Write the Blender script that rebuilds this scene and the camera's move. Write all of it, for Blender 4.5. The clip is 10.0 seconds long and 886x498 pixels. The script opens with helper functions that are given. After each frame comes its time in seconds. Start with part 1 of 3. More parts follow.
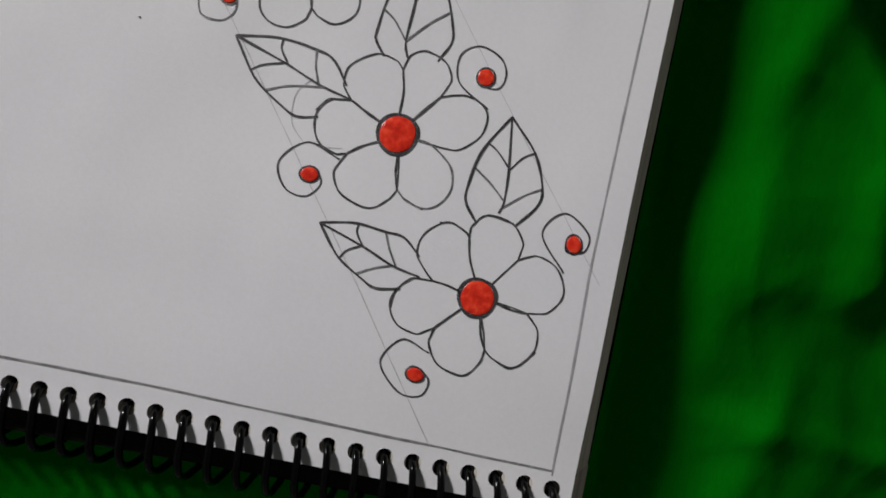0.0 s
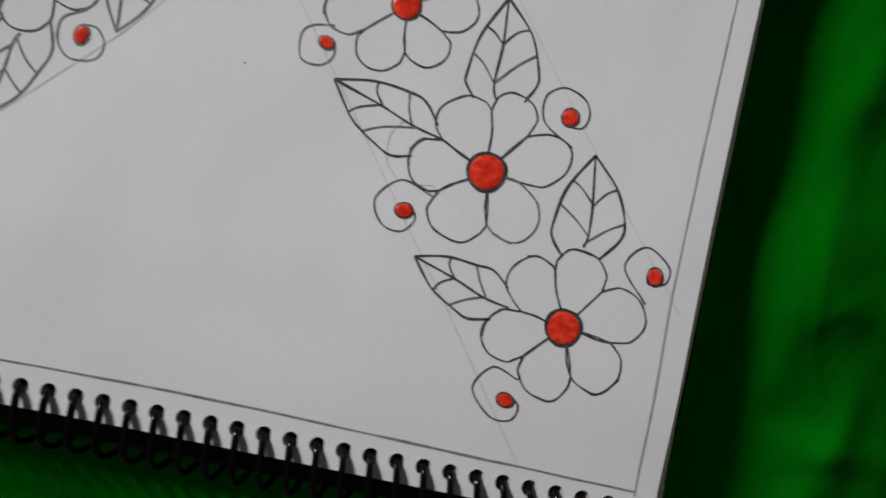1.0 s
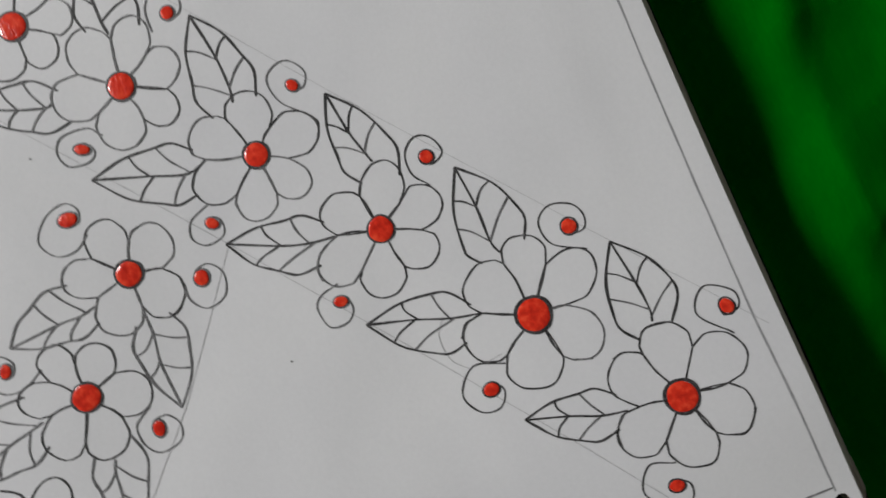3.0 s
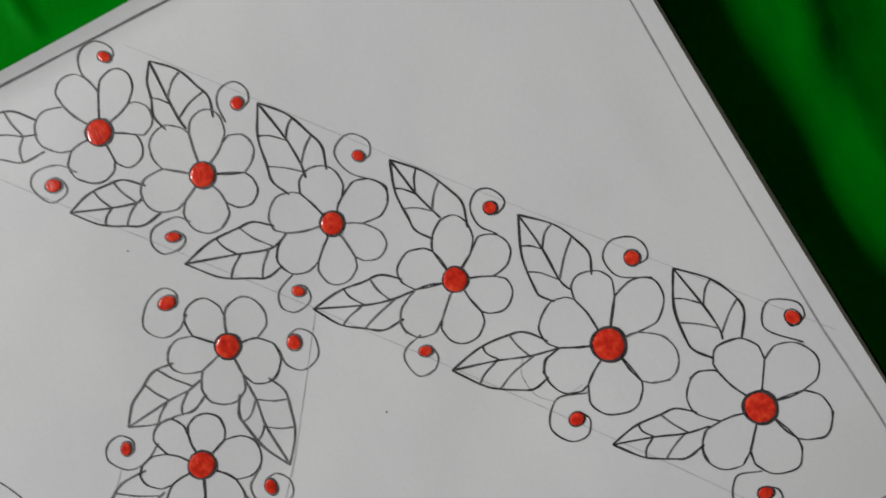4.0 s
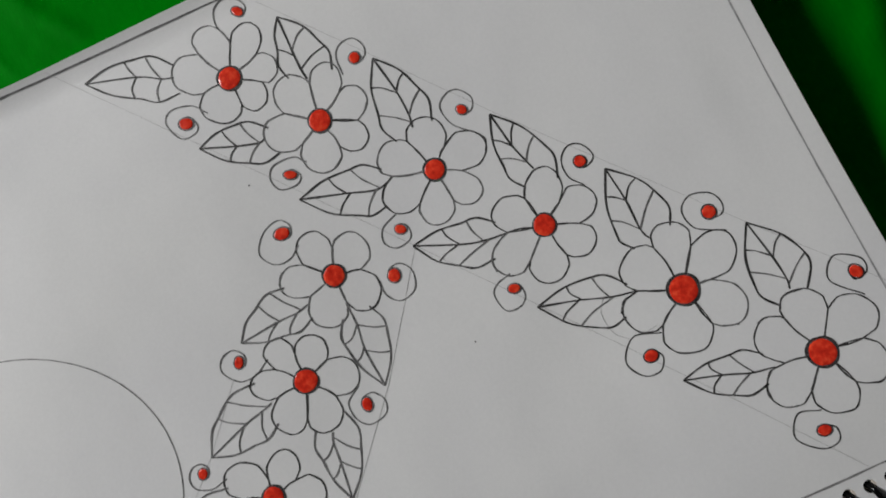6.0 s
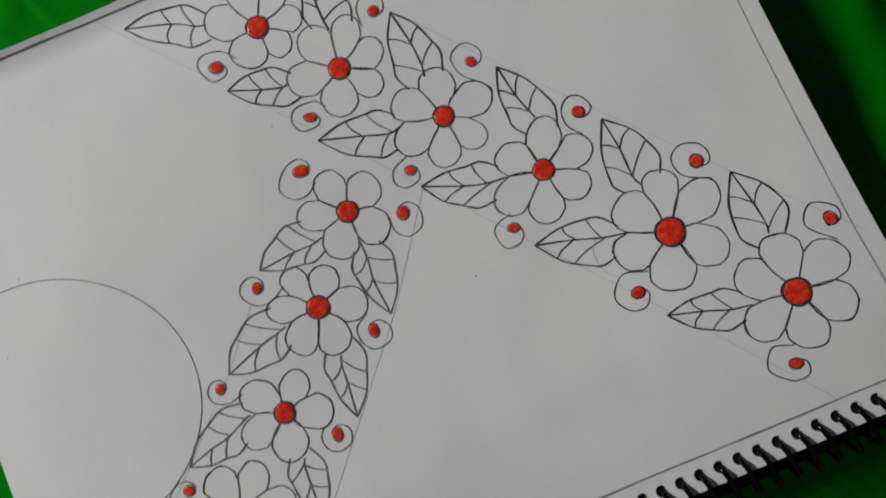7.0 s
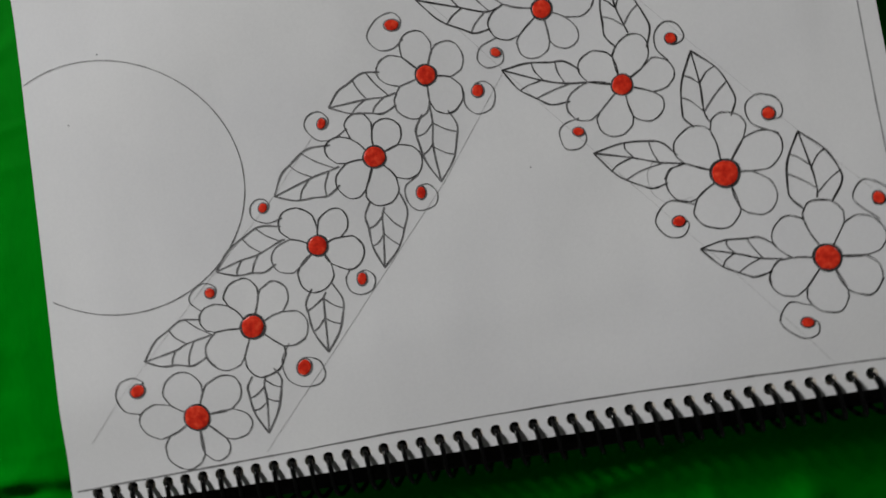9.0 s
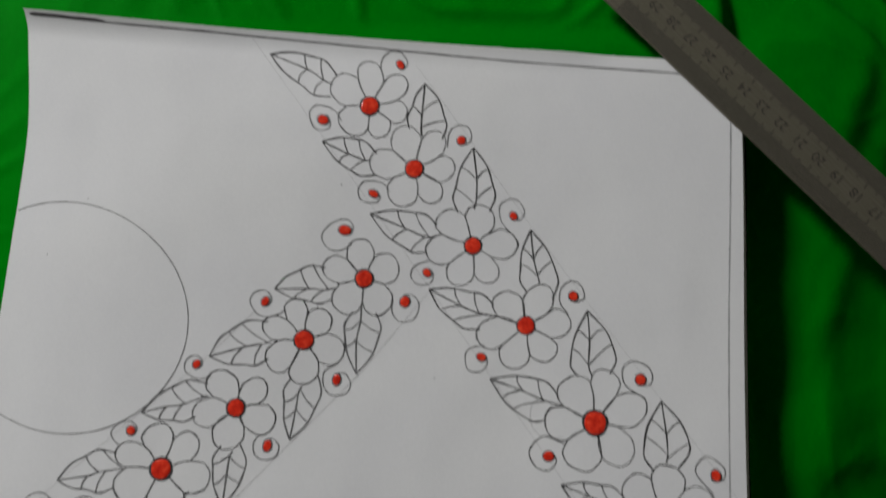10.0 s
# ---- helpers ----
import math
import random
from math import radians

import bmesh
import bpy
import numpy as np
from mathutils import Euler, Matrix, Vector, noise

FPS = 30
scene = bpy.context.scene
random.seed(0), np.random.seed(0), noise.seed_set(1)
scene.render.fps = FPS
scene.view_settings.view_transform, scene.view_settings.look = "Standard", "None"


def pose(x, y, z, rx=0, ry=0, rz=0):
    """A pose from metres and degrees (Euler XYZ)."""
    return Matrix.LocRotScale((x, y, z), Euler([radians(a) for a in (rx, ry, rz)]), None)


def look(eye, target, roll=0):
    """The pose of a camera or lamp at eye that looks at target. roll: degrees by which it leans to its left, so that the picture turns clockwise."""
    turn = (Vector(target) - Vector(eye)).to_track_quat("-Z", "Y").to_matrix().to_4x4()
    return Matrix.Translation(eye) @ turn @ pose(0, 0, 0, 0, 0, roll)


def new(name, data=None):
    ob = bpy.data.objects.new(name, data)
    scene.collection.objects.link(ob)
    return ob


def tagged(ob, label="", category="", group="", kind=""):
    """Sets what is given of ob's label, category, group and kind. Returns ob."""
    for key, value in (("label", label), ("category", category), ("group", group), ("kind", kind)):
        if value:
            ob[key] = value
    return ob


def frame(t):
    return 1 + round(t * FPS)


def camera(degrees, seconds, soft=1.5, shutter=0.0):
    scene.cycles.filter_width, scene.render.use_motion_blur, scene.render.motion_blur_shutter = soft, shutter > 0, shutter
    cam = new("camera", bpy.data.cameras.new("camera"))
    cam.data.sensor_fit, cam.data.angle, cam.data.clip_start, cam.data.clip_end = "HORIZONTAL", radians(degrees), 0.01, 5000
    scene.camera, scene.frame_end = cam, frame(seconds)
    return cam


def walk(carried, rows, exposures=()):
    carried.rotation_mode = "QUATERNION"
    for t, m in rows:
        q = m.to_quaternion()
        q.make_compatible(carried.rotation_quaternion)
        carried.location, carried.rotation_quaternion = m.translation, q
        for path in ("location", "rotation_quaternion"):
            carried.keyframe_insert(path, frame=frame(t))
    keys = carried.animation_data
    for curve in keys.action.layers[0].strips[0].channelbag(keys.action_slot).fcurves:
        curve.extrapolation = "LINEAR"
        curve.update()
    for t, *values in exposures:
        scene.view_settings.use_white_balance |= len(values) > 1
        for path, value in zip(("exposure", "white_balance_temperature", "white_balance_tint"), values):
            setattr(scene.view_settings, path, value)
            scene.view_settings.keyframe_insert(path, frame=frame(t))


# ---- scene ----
# ---- camera: metres and degrees; the page lies 11 mm over the cloth ----
cam = camera(74.0, 10.0, soft=1.68, shutter=0.45)
ROWS = [
    (0.0, -0.0170, 0.0043, 0.1437, 1.71, -3.72, 11.64),
    (0.5, -0.0227, 0.0036, 0.1443, 2.25, -3.55, 12.11),
    (1.0, -0.0366, 0.0091, 0.1507, 1.22, -2.41, 11.70),
    (1.2, -0.0439, 0.0099, 0.1556, 0.78, -2.27, 10.64),
    (1.5, -0.0472, 0.0139, 0.1635, 1.42, -0.74, 6.10),
    (1.8, -0.0446, 0.0218, 0.1580, 0.78, -1.60, -0.20),
    (2.0, -0.0376, 0.0261, 0.1566, -0.06, -0.37, -4.91),
    (2.2, -0.0406, 0.0327, 0.1593, 0.65, -0.19, -10.35),
    (2.5, -0.0370, 0.0427, 0.1593, 1.69, 0.72, -17.31),
    (2.7, -0.0358, 0.0473, 0.1593, 1.62, 1.15, -20.39),
    (3.8, -0.0433, 0.0648, 0.1707, 2.02, 3.40, -29.50),
    (4.0, -0.0447, 0.0683, 0.1724, 2.16, 3.70, -30.25),
    (4.5, -0.0526, 0.0788, 0.1806, 3.27, 4.15, -30.52),
    (5.0, -0.0654, 0.0833, 0.1841, 4.27, 4.59, -29.25),
    (5.5, -0.0704, 0.0732, 0.1845, 3.42, 4.33, -28.18),
    (5.7, -0.0720, 0.0678, 0.1865, 3.23, 4.50, -27.70),
    (6.8, -0.0811, 0.0468, 0.2007, 3.70, 5.01, -25.85),
    (7.0, -0.0830, 0.0414, 0.2036, 3.72, 5.17, -25.17),
    (7.5, -0.0938, 0.0285, 0.2060, 3.31, 5.11, -23.17),
    (8.0, -0.0949, 0.0184, 0.2080, 3.64, 5.57, -20.68),
    (8.5, -0.1027, 0.0116, 0.2081, 3.62, 5.60, -16.51),
    (9.0, -0.1103, 0.0128, 0.2095, 2.88, 3.87, -9.79),
    (9.2, -0.0976, 0.0181, 0.2156, 3.93, 3.00, -6.06),
    (9.5, -0.0805, 0.0354, 0.2364, 4.71, 1.64, -1.04),
    (9.7, -0.0789, 0.0484, 0.2425, 5.89, 0.87, 0.73),
    (10.0, -0.0801, 0.0654, 0.2444, 8.24, 1.16, 2.30),
]
EXPOSURES = [(0.0, -0.20, 6480, 12), (2.5, -0.22, 6470, 9), (5.5, -0.31, 6500, 7.5), (7.0, -0.49, 6510, 8), (10.0, -0.49, 6500, 7.5)]
walk(cam, [(t, pose(x, y, z, rx, ry, rz)) for t, x, y, z, rx, ry, rz in ROWS], EXPOSURES)

# ---- light: one window in the wall, dim sky beyond it ----
world = bpy.data.worlds.new("world")
scene.world = world
world.use_nodes = True
sky = world.node_tree.nodes.new("ShaderNodeTexSky")
sky.sky_type, sky.sun_disc, sky.sun_elevation, sky.sun_rotation = "NISHITA", False, radians(35), radians(300)
world.node_tree.links.new(sky.outputs[0], world.node_tree.nodes["Background"].inputs[0])
world.node_tree.nodes["Background"].inputs[1].default_value = 0.04

WINDOW = (-1.135, 0.857, 0.87)
day = bpy.data.lights.new("window_daylight", "AREA")
day.shape, day.size, day.size_y, day.energy, day.color = "RECTANGLE", 0.195, 0.21, 29.5, (1.0, 0.99, 0.985)
lamp = new("window_daylight", day)
lamp.matrix_world = look(WINDOW, (-0.1, 0.06, 0.0))


# ---- materials ----
def material(name, base, rough=0.6, metal=0.0, spec=0.5):
    m = bpy.data.materials.new(name)
    m.use_nodes = True
    b = m.node_tree.nodes["Principled BSDF"]
    b.inputs["Base Color"].default_value = (*base, 1)
    b.inputs["Roughness"].default_value, b.inputs["Metallic"].default_value = rough, metal
    b.inputs["Specular IOR Level"].default_value = spec
    return m, m.node_tree, b


def coords(nt, scale=(1, 1, 1)):
    tc, mp = nt.nodes.new("ShaderNodeTexCoord"), nt.nodes.new("ShaderNodeMapping")
    mp.inputs["Scale"].default_value = scale
    nt.links.new(tc.outputs["Object"], mp.inputs["Vector"])
    return mp.outputs["Vector"]


def noise_tex(nt, vec, scale, detail=3.0, rough=0.55):
    n = nt.nodes.new("ShaderNodeTexNoise")
    n.inputs["Scale"].default_value, n.inputs["Detail"].default_value, n.inputs["Roughness"].default_value = scale, detail, rough
    nt.links.new(vec, n.inputs["Vector"])
    return n.outputs["Fac"]


def ramp(nt, fac, stops):
    r = nt.nodes.new("ShaderNodeValToRGB")
    while len(r.color_ramp.elements) < len(stops):
        r.color_ramp.elements.new(0.5)
    for e, (p, c) in zip(r.color_ramp.elements, stops):
        e.position, e.color = p, (*c, 1) if len(c) == 3 else c
    nt.links.new(fac, r.inputs[0])
    return r.outputs[0]


def mixed(nt, fac, a, b, mode="MIX"):
    m = nt.nodes.new("ShaderNodeMix")
    m.data_type, m.blend_type = "RGBA", mode
    for src, k in ((fac, 0), (a, 6), (b, 7)):
        if isinstance(src, (int, float)):
            m.inputs[k].default_value = src
        elif isinstance(src, tuple):
            m.inputs[k].default_value = (*src, 1)
        else:
            nt.links.new(src, m.inputs[k])
    return m.outputs[2]


def bumped(nt, b, height, strength, distance):
    n = nt.nodes.new("ShaderNodeBump")
    n.inputs["Strength"].default_value, n.inputs["Distance"].default_value = strength, distance
    nt.links.new(height, n.inputs["Height"])
    nt.links.new(n.outputs["Normal"], b.inputs["Normal"])


PAPER = (0.724, 0.717, 0.727)


def paper_material():
    m, nt, b = material("drawing_paper", PAPER, 0.85, spec=0.25)
    v = coords(nt)
    big = ramp(nt, noise_tex(nt, v, 14, 3), [(0.3, (0.95, 0.95, 0.96)), (0.7, (1, 1, 0.995))])
    fine = ramp(nt, noise_tex(nt, v, 900, 4), [(0.3, (0.965, 0.965, 0.965)), (0.7, (1, 1, 1))])
    # graphite rubbed into the tooth by the side of a palm
    rubbed = ramp(nt, noise_tex(nt, coords(nt, (1.0, 0.6, 1.0)), 38, 5, 0.6), [(0.32, (0.968, 0.969, 0.973)), (0.6, (1, 1, 1))])
    sheet = mixed(nt, 1.0, mixed(nt, 1.0, PAPER, big, "MULTIPLY"), rubbed, "MULTIPLY")
    nt.links.new(mixed(nt, 1.0, sheet, fine, "MULTIPLY"), b.inputs["Base Color"])
    bumped(nt, b, noise_tex(nt, v, 1600, 4), 0.12, 0.0002)
    return m


def pencil_material(name, dark, light, cover):
    """Graphite that catches on the paper's tooth: cover is the share that stays bare."""
    m, nt, b = material(name, dark, 0.55, spec=0.3)
    v = coords(nt)
    grain = ramp(nt, noise_tex(nt, v, 3000, 3, 0.7), [(0.62 - cover, (0, 0, 0)), (0.86 - cover * 0.6, (1, 1, 1))])
    press = ramp(nt, noise_tex(nt, v, 240, 2), [(0.36, (0.0, 0.0, 0.0)), (0.74, (1, 1, 1))])
    nt.links.new(mixed(nt, grain, mixed(nt, press, dark, light), (0.42, 0.41, 0.42)), b.inputs["Base Color"])
    return m


def cloth_material():
    m, nt, b = material("green_satin", (0.001, 0.10, 0.003), 0.6, spec=0.012)
    v = coords(nt)
    tone = ramp(nt, noise_tex(nt, v, 7, 3), [(0.3, (0.0004, 0.15, 0.0024)), (0.72, (0.0008, 0.19, 0.0048))])
    weave = ramp(nt, noise_tex(nt, coords(nt, (1, 0.25, 1)), 900, 2), [(0.3, (0.93, 0.93, 0.93)), (0.7, (1, 1, 1))])
    nt.links.new(mixed(nt, 1.0, tone, weave, "MULTIPLY"), b.inputs["Base Color"])
    b.inputs["Specular Tint"].default_value = (0.02, 1.0, 0.06, 1)
    # soft rumples, thin pressed wrinkles and the fine rib of the weave
    rumple = noise_tex(nt, v, 45, 4, 0.5)
    ridge = nt.nodes.new("ShaderNodeTexNoise")
    ridge.noise_type = "RIDGED_MULTIFRACTAL"
    ridge.inputs["Scale"].default_value, ridge.inputs["Detail"].default_value = 26, 3
    ridge.inputs["Distortion"].default_value = 0.8
    nt.links.new(coords(nt, (1.0, 0.45, 1.0)), ridge.inputs["Vector"])
    rib = noise_tex(nt, coords(nt, (1, 0.12, 1)), 1100, 2)
    soft = mixed(nt, 0.16, rumple, ridge.outputs["Fac"])
    bumped(nt, b, mixed(nt, 0.05, soft, rib), 0.30, 0.004)
    return m


def red_material():
    m, nt, b = material("red_gloss_paint", (0.66, 0.028, 0.014), 0.24, spec=0.3)
    v = coords(nt)
    nt.links.new(ramp(nt, noise_tex(nt, v, 420, 3), [(0.3, (0.50, 0.018, 0.010)), (0.52, (0.72, 0.036, 0.016)), (0.72, (0.86, 0.080, 0.034))]), b.inputs["Base Color"])
    bumped(nt, b, noise_tex(nt, coords(nt, (1.0, 0.45, 1.0)), 700, 2), 0.32, 0.0006)
    return m


def stack_material():
    m, nt, b = material("page_edges", (0.36, 0.33, 0.30), 0.9, spec=0.2)
    lines = noise_tex(nt, coords(nt, (1, 1, 60)), 70, 2)
    nt.links.new(ramp(nt, lines, [(0.35, (0.50, 0.44, 0.38)), (0.65, (0.72, 0.66, 0.58))]), b.inputs["Base Color"])
    return m


def steel_material():
    m, nt, b = material("brushed_steel", (0.2, 0.18, 0.155), 0.5, 0.6)
    v = coords(nt, (1, 40, 1))
    nt.links.new(ramp(nt, noise_tex(nt, v, 60, 3), [(0.3, (0.15, 0.135, 0.098)), (0.7, (0.225, 0.205, 0.155))]), b.inputs["Base Color"])
    bumped(nt, b, noise_tex(nt, v, 300, 2), 0.08, 0.0002)
    return m


def wall_material():
    m, nt, b = material("wall_paint", (0.46, 0.46, 0.45), 0.9)
    bumped(nt, b, noise_tex(nt, coords(nt), 60, 4), 0.1, 0.004)
    return m


PAPER_M, CLOTH_M, RED_M, STACK_M, STEEL_M, WALL_M = paper_material(), cloth_material(), red_material(), stack_material(), steel_material(), wall_material()
DARK_M = pencil_material("dark_pencil", (0.016, 0.015, 0.015), (0.065, 0.062, 0.063), 0.07)
MID_M = pencil_material("soft_pencil", (0.042, 0.041, 0.042), (0.15, 0.147, 0.15), 0.16)
FAINT_M = pencil_material("faint_pencil", (0.38, 0.375, 0.38), (0.54, 0.535, 0.54), 0.2)
SOFT_M = pencil_material("rubbed_pencil", (0.11, 0.108, 0.11), (0.26, 0.256, 0.26), 0.15)
RULED_M = pencil_material("ruled_pencil", (0.25, 0.248, 0.255), (0.43, 0.425, 0.435), 0.15)
COIL_M = material("black_plastic", (0.0022, 0.0022, 0.0022), 0.12, spec=0.18)[0]
# black of the back cover, also of the strip painted as the coil's shade
COVER_SHADE_M = material("cover_and_shade_black", (0.012, 0.011, 0.010), 0.8, spec=0.2)[0]
INK_M = material("etched_black", (0.035, 0.031, 0.025), 0.6)[0]


# ---- mesh helpers ----
def part(name, bm, mat, parent=None, label="", smooth=False):
    me = bpy.data.meshes.new(name)
    bm.to_mesh(me)
    bm.free()
    me.materials.append(mat)
    if smooth:
        for p in me.polygons:
            p.use_smooth = True
    ob = new(name, me)
    ob.parent = parent
    return tagged(ob, label)


def box(bm, lo, hi):
    v = [bm.verts.new((x, y, z)) for z in (lo[2], hi[2]) for y in (lo[1], hi[1]) for x in (lo[0], hi[0])]
    for f in ((0, 2, 3, 1), (4, 5, 7, 6), (0, 1, 5, 4), (2, 6, 7, 3), (0, 4, 6, 2), (1, 3, 7, 5)):
        bm.faces.new([v[i] for i in f])


def grid(bm, us, vs, place):
    rows = [[bm.verts.new(place(u, v)) for u in us] for v in vs]
    for a, b in zip(rows, rows[1:]):
        for i in range(len(us) - 1):
            bm.faces.new((a[i], a[i + 1], b[i + 1], b[i]))
    return rows


def ease(x):
    x = min(max(x, 0.0), 1.0)
    return x * x * (3 - 2 * x)


def spread(a, b, n):
    return [a + (b - a) * i / (n - 1) for i in range(n)]


# ---- room: plain walls with a window opening ----
def room():
    x0, x1, y0, y1, h, w = -1.20, 2.0, -1.9, 2.6, 2.9, 0.12
    z0 = -0.75
    for name, lo, hi in (("wall_south", (x0 - w, y0 - w, z0), (x1 + w, y0, h)), ("wall_north", (x0 - w, y1, z0), (x1 + w, y1 + w, h)), ("wall_east", (x1, y0, z0), (x1 + w, y1, h))):
        bm = bmesh.new()
        box(bm, lo, hi)
        tagged(part(name, bm, WALL_M), "plain painted wall of the room", "wall", kind="structure")
    bm = bmesh.new()
    wy0, wy1, wz0, wz1 = 0.71, 1.01, 0.71, 1.03
    box(bm, (x0 - w, y0, z0), (x0, wy0, h))
    box(bm, (x0 - w, wy1, z0), (x0, y1, h))
    box(bm, (x0 - w, wy0, z0), (x0, wy1, wz0))
    box(bm, (x0 - w, wy0, wz1), (x0, wy1, h))
    tagged(part("wall_west", bm, WALL_M), "plain painted wall with a window opening", "wall", kind="structure")
    bm = bmesh.new()
    box(bm, (x0 - w, y0 - w, h), (x1 + w, y1 + w, h + 0.1))
    tagged(part("ceiling", bm, WALL_M), "plain painted ceiling", "ceiling", kind="structure")
    bm = bmesh.new()
    box(bm, (x0 - w, y0 - w, z0 - 0.1), (x1 + w, y1 + w, z0))
    tagged(part("floor", bm, WALL_M), "plain floor of the room", "floor", kind="structure")


room()


# ---- the cloth on its table ----
def cloth_z(x, y):
    n = noise.noise(Vector((x * 7, y * 5, 1.3))) * 0.0045 + noise.noise(Vector((x * 17, y * 9, 4.1))) * 0.0030 + noise.noise(Vector((x * 34, y * 26, 2.1))) * 0.0011
    n += 0.0045 * (1 - abs(noise.noise(Vector((x * 9 + y * 5, y * 7 - x * 3, 6.6))))) ** 6 + 0.0024 * (1 - abs(noise.noise(Vector((x * 21 - y * 9, y * 17, 3.3))))) ** 6
    out_x, out_y = max(x - 0.034, -0.259 - x, 0.0), max(y - 0.192, -0.045 - y, 0.0)
    away = max(out_x, out_y)
    free = ease((away - 0.016) / 0.045)
    fold = 0.0
    for ax, ay, deg, high, wide in FOLDS:
        c, s = math.cos(radians(deg)), math.sin(radians(deg))
        d = (x - ax) * -s + (y - ay) * c
        d += 0.009 * noise.noise(Vector((x * 11, y * 11, ax * 30)))
        fold += high * math.exp(-((d / wide) ** 2)) * (0.65 + 0.7 * noise.noise(Vector((x * 13, y * 13, ay * 40))))
    # creases: sharp short ridges where the cloth was folded and pinched
    crease = 0.0
    for k, (sx, sy) in enumerate(((16, 5), (7, 19), (24, 11))):
        w = noise.noise(Vector((x * sx + 3.0 * noise.noise(Vector((x * 9, y * 9, k))), y * sy, 11.0 + k)))
        crease += 0.0034 * max(0.0, 1 - abs(w) * 7) * max(0.0, noise.noise(Vector((x * 6, y * 6, 20.0 + k))) + 0.25)
    crease *= ease((away - 0.003) / 0.02)
    # the cloth sinks beside the book and falls away on all sides
    fall = min(max(-0.047 - y, 0.0), 0.13)
    wavy = 1 + 1.0 * noise.noise(Vector((x * 16, y * 21, 5.5)))
    right, near = ease((x - 0.032) / 0.012), ease((-0.033 - y) / 0.008)
    sink = -0.0035 * ease(away / 0.012) - (0.0085 * right + 0.0062 * (1 - right) * near) * (wavy if right > 0 else 1.0)
    slope = -0.041 * ease((x - 0.045) / 0.19) - 0.42 * fall * fall / (fall + 0.022) - 0.012 * ease((0.06 - y) / 0.14) * ease((x - 0.04) / 0.05) - 0.034 * ease((-0.262 - x) / 0.13) - 0.040 * ease((y - 0.200) / 0.15)
    return 0.0003 + sink + slope + free * (n * (1 - 0.65 * right) + fold) + crease * (1 - 0.5 * right)


FOLDS = [
    (0.075, 0.05, 80, 0.0022, 0.008),
    (0.095, -0.02, 66, 0.003, 0.009),
    (0.120, 0.05, 88, 0.0035, 0.010),
    (0.100, 0.12, 62, 0.003, 0.008),
    (0.080, 0.02, 8, 0.003, 0.006),
    (0.090, -0.02, -6, 0.003, 0.005),
    (0.150, 0.10, 104, 0.006, 0.009),
    (-0.128, 0.25, 99, 0.0055, 0.005),
    (-0.178, 0.26, 94, 0.003, 0.005),
    (-0.088, 0.26, 97, 0.0055, 0.0045),
    (-0.220, 0.24, 100, 0.003, 0.004),
    (-0.02, 0.26, 92, 0.005, 0.006),
    (-0.285, 0.05, 84, 0.004, 0.006),
    (-0.310, 0.00, 70, 0.004, 0.006),
    (-0.300, 0.12, 96, 0.004, 0.006),
    (-0.10, -0.12, 12, 0.002, 0.014),
    (-0.090, -0.09, 108, 0.003, 0.003),
]


def cloth():
    bm = bmesh.new()
    xs = sorted(set([round(v, 4) for v in spread(-0.46, 0.26, 401)] + [round(v, 4) for v in spread(-0.75, -0.463, 24)] + [round(v, 4) for v in spread(0.263, 0.6, 28)]))
    ys = sorted(set([round(v, 4) for v in spread(-0.2, 0.36, 311)] + [round(v, 4) for v in spread(-0.5, -0.203, 24)] + [round(v, 4) for v in spread(0.363, 0.7, 24)]))
    grid(bm, xs, ys, lambda x, y: (x, y, cloth_z(x, y)))
    tagged(part("green_cloth", bm, CLOTH_M, smooth=True), "bright green satin cloth with soft creases, spread over a table", "cloth")
    table = new("table")
    tagged(table, "plain wooden table under the green cloth", "table")
    wood = material("plain_wood", (0.25, 0.16, 0.09), 0.6)[0]
    bm = bmesh.new()
    box(bm, (-0.80, -0.55, -0.205), (0.65, 0.75, -0.168))
    part("tabletop", bm, wood, table)
    for x in (-0.76, 0.56):
        for y in (-0.51, 0.66):
            bm = bmesh.new()
            box(bm, (x, y, -0.75), (x + 0.05, y + 0.05, -0.205))
            part("leg", bm, wood, table)


cloth()

# ---- the sketchbook ----
book = tagged(new("sketchbook"), "open spiral-bound sketchbook with a pencil drawing of flowers", "sketchbook", kind="")
LIFT = 0.008
# the bow of the book in millimetres: powers of x by powers of y about its middle
BOW = [(8.05, 3.08, 7.43, -3.45, -4.43), (-5.44, 0.15, 4.16, 0.34), (10.65, -1.63, -8.21), (5.66, -0.40), (-6.21,)]


def page_xy(u, v):
    """u 0..1 along the binding, v 0..1 away from it: metres on the page."""
    left = -0.2640 + 0.0046 * min(v / 0.65, 1.0) ** 0.8 * (1 - ease((v - 0.76) / 0.26))
    right = 0.0301 + 0.0030 * ease(v)
    x = left + (right - left) * u
    low = -0.0437 + 0.0015 * u
    high = 0.1920 - 0.0112 * u
    return x, low + (high - low) * v


def level_off(d, soft):
    """d, held at nought below nought, with a rounded start."""
    return max(d, 0.0) if abs(d) > soft else (d + soft) ** 2 / (4 * soft)


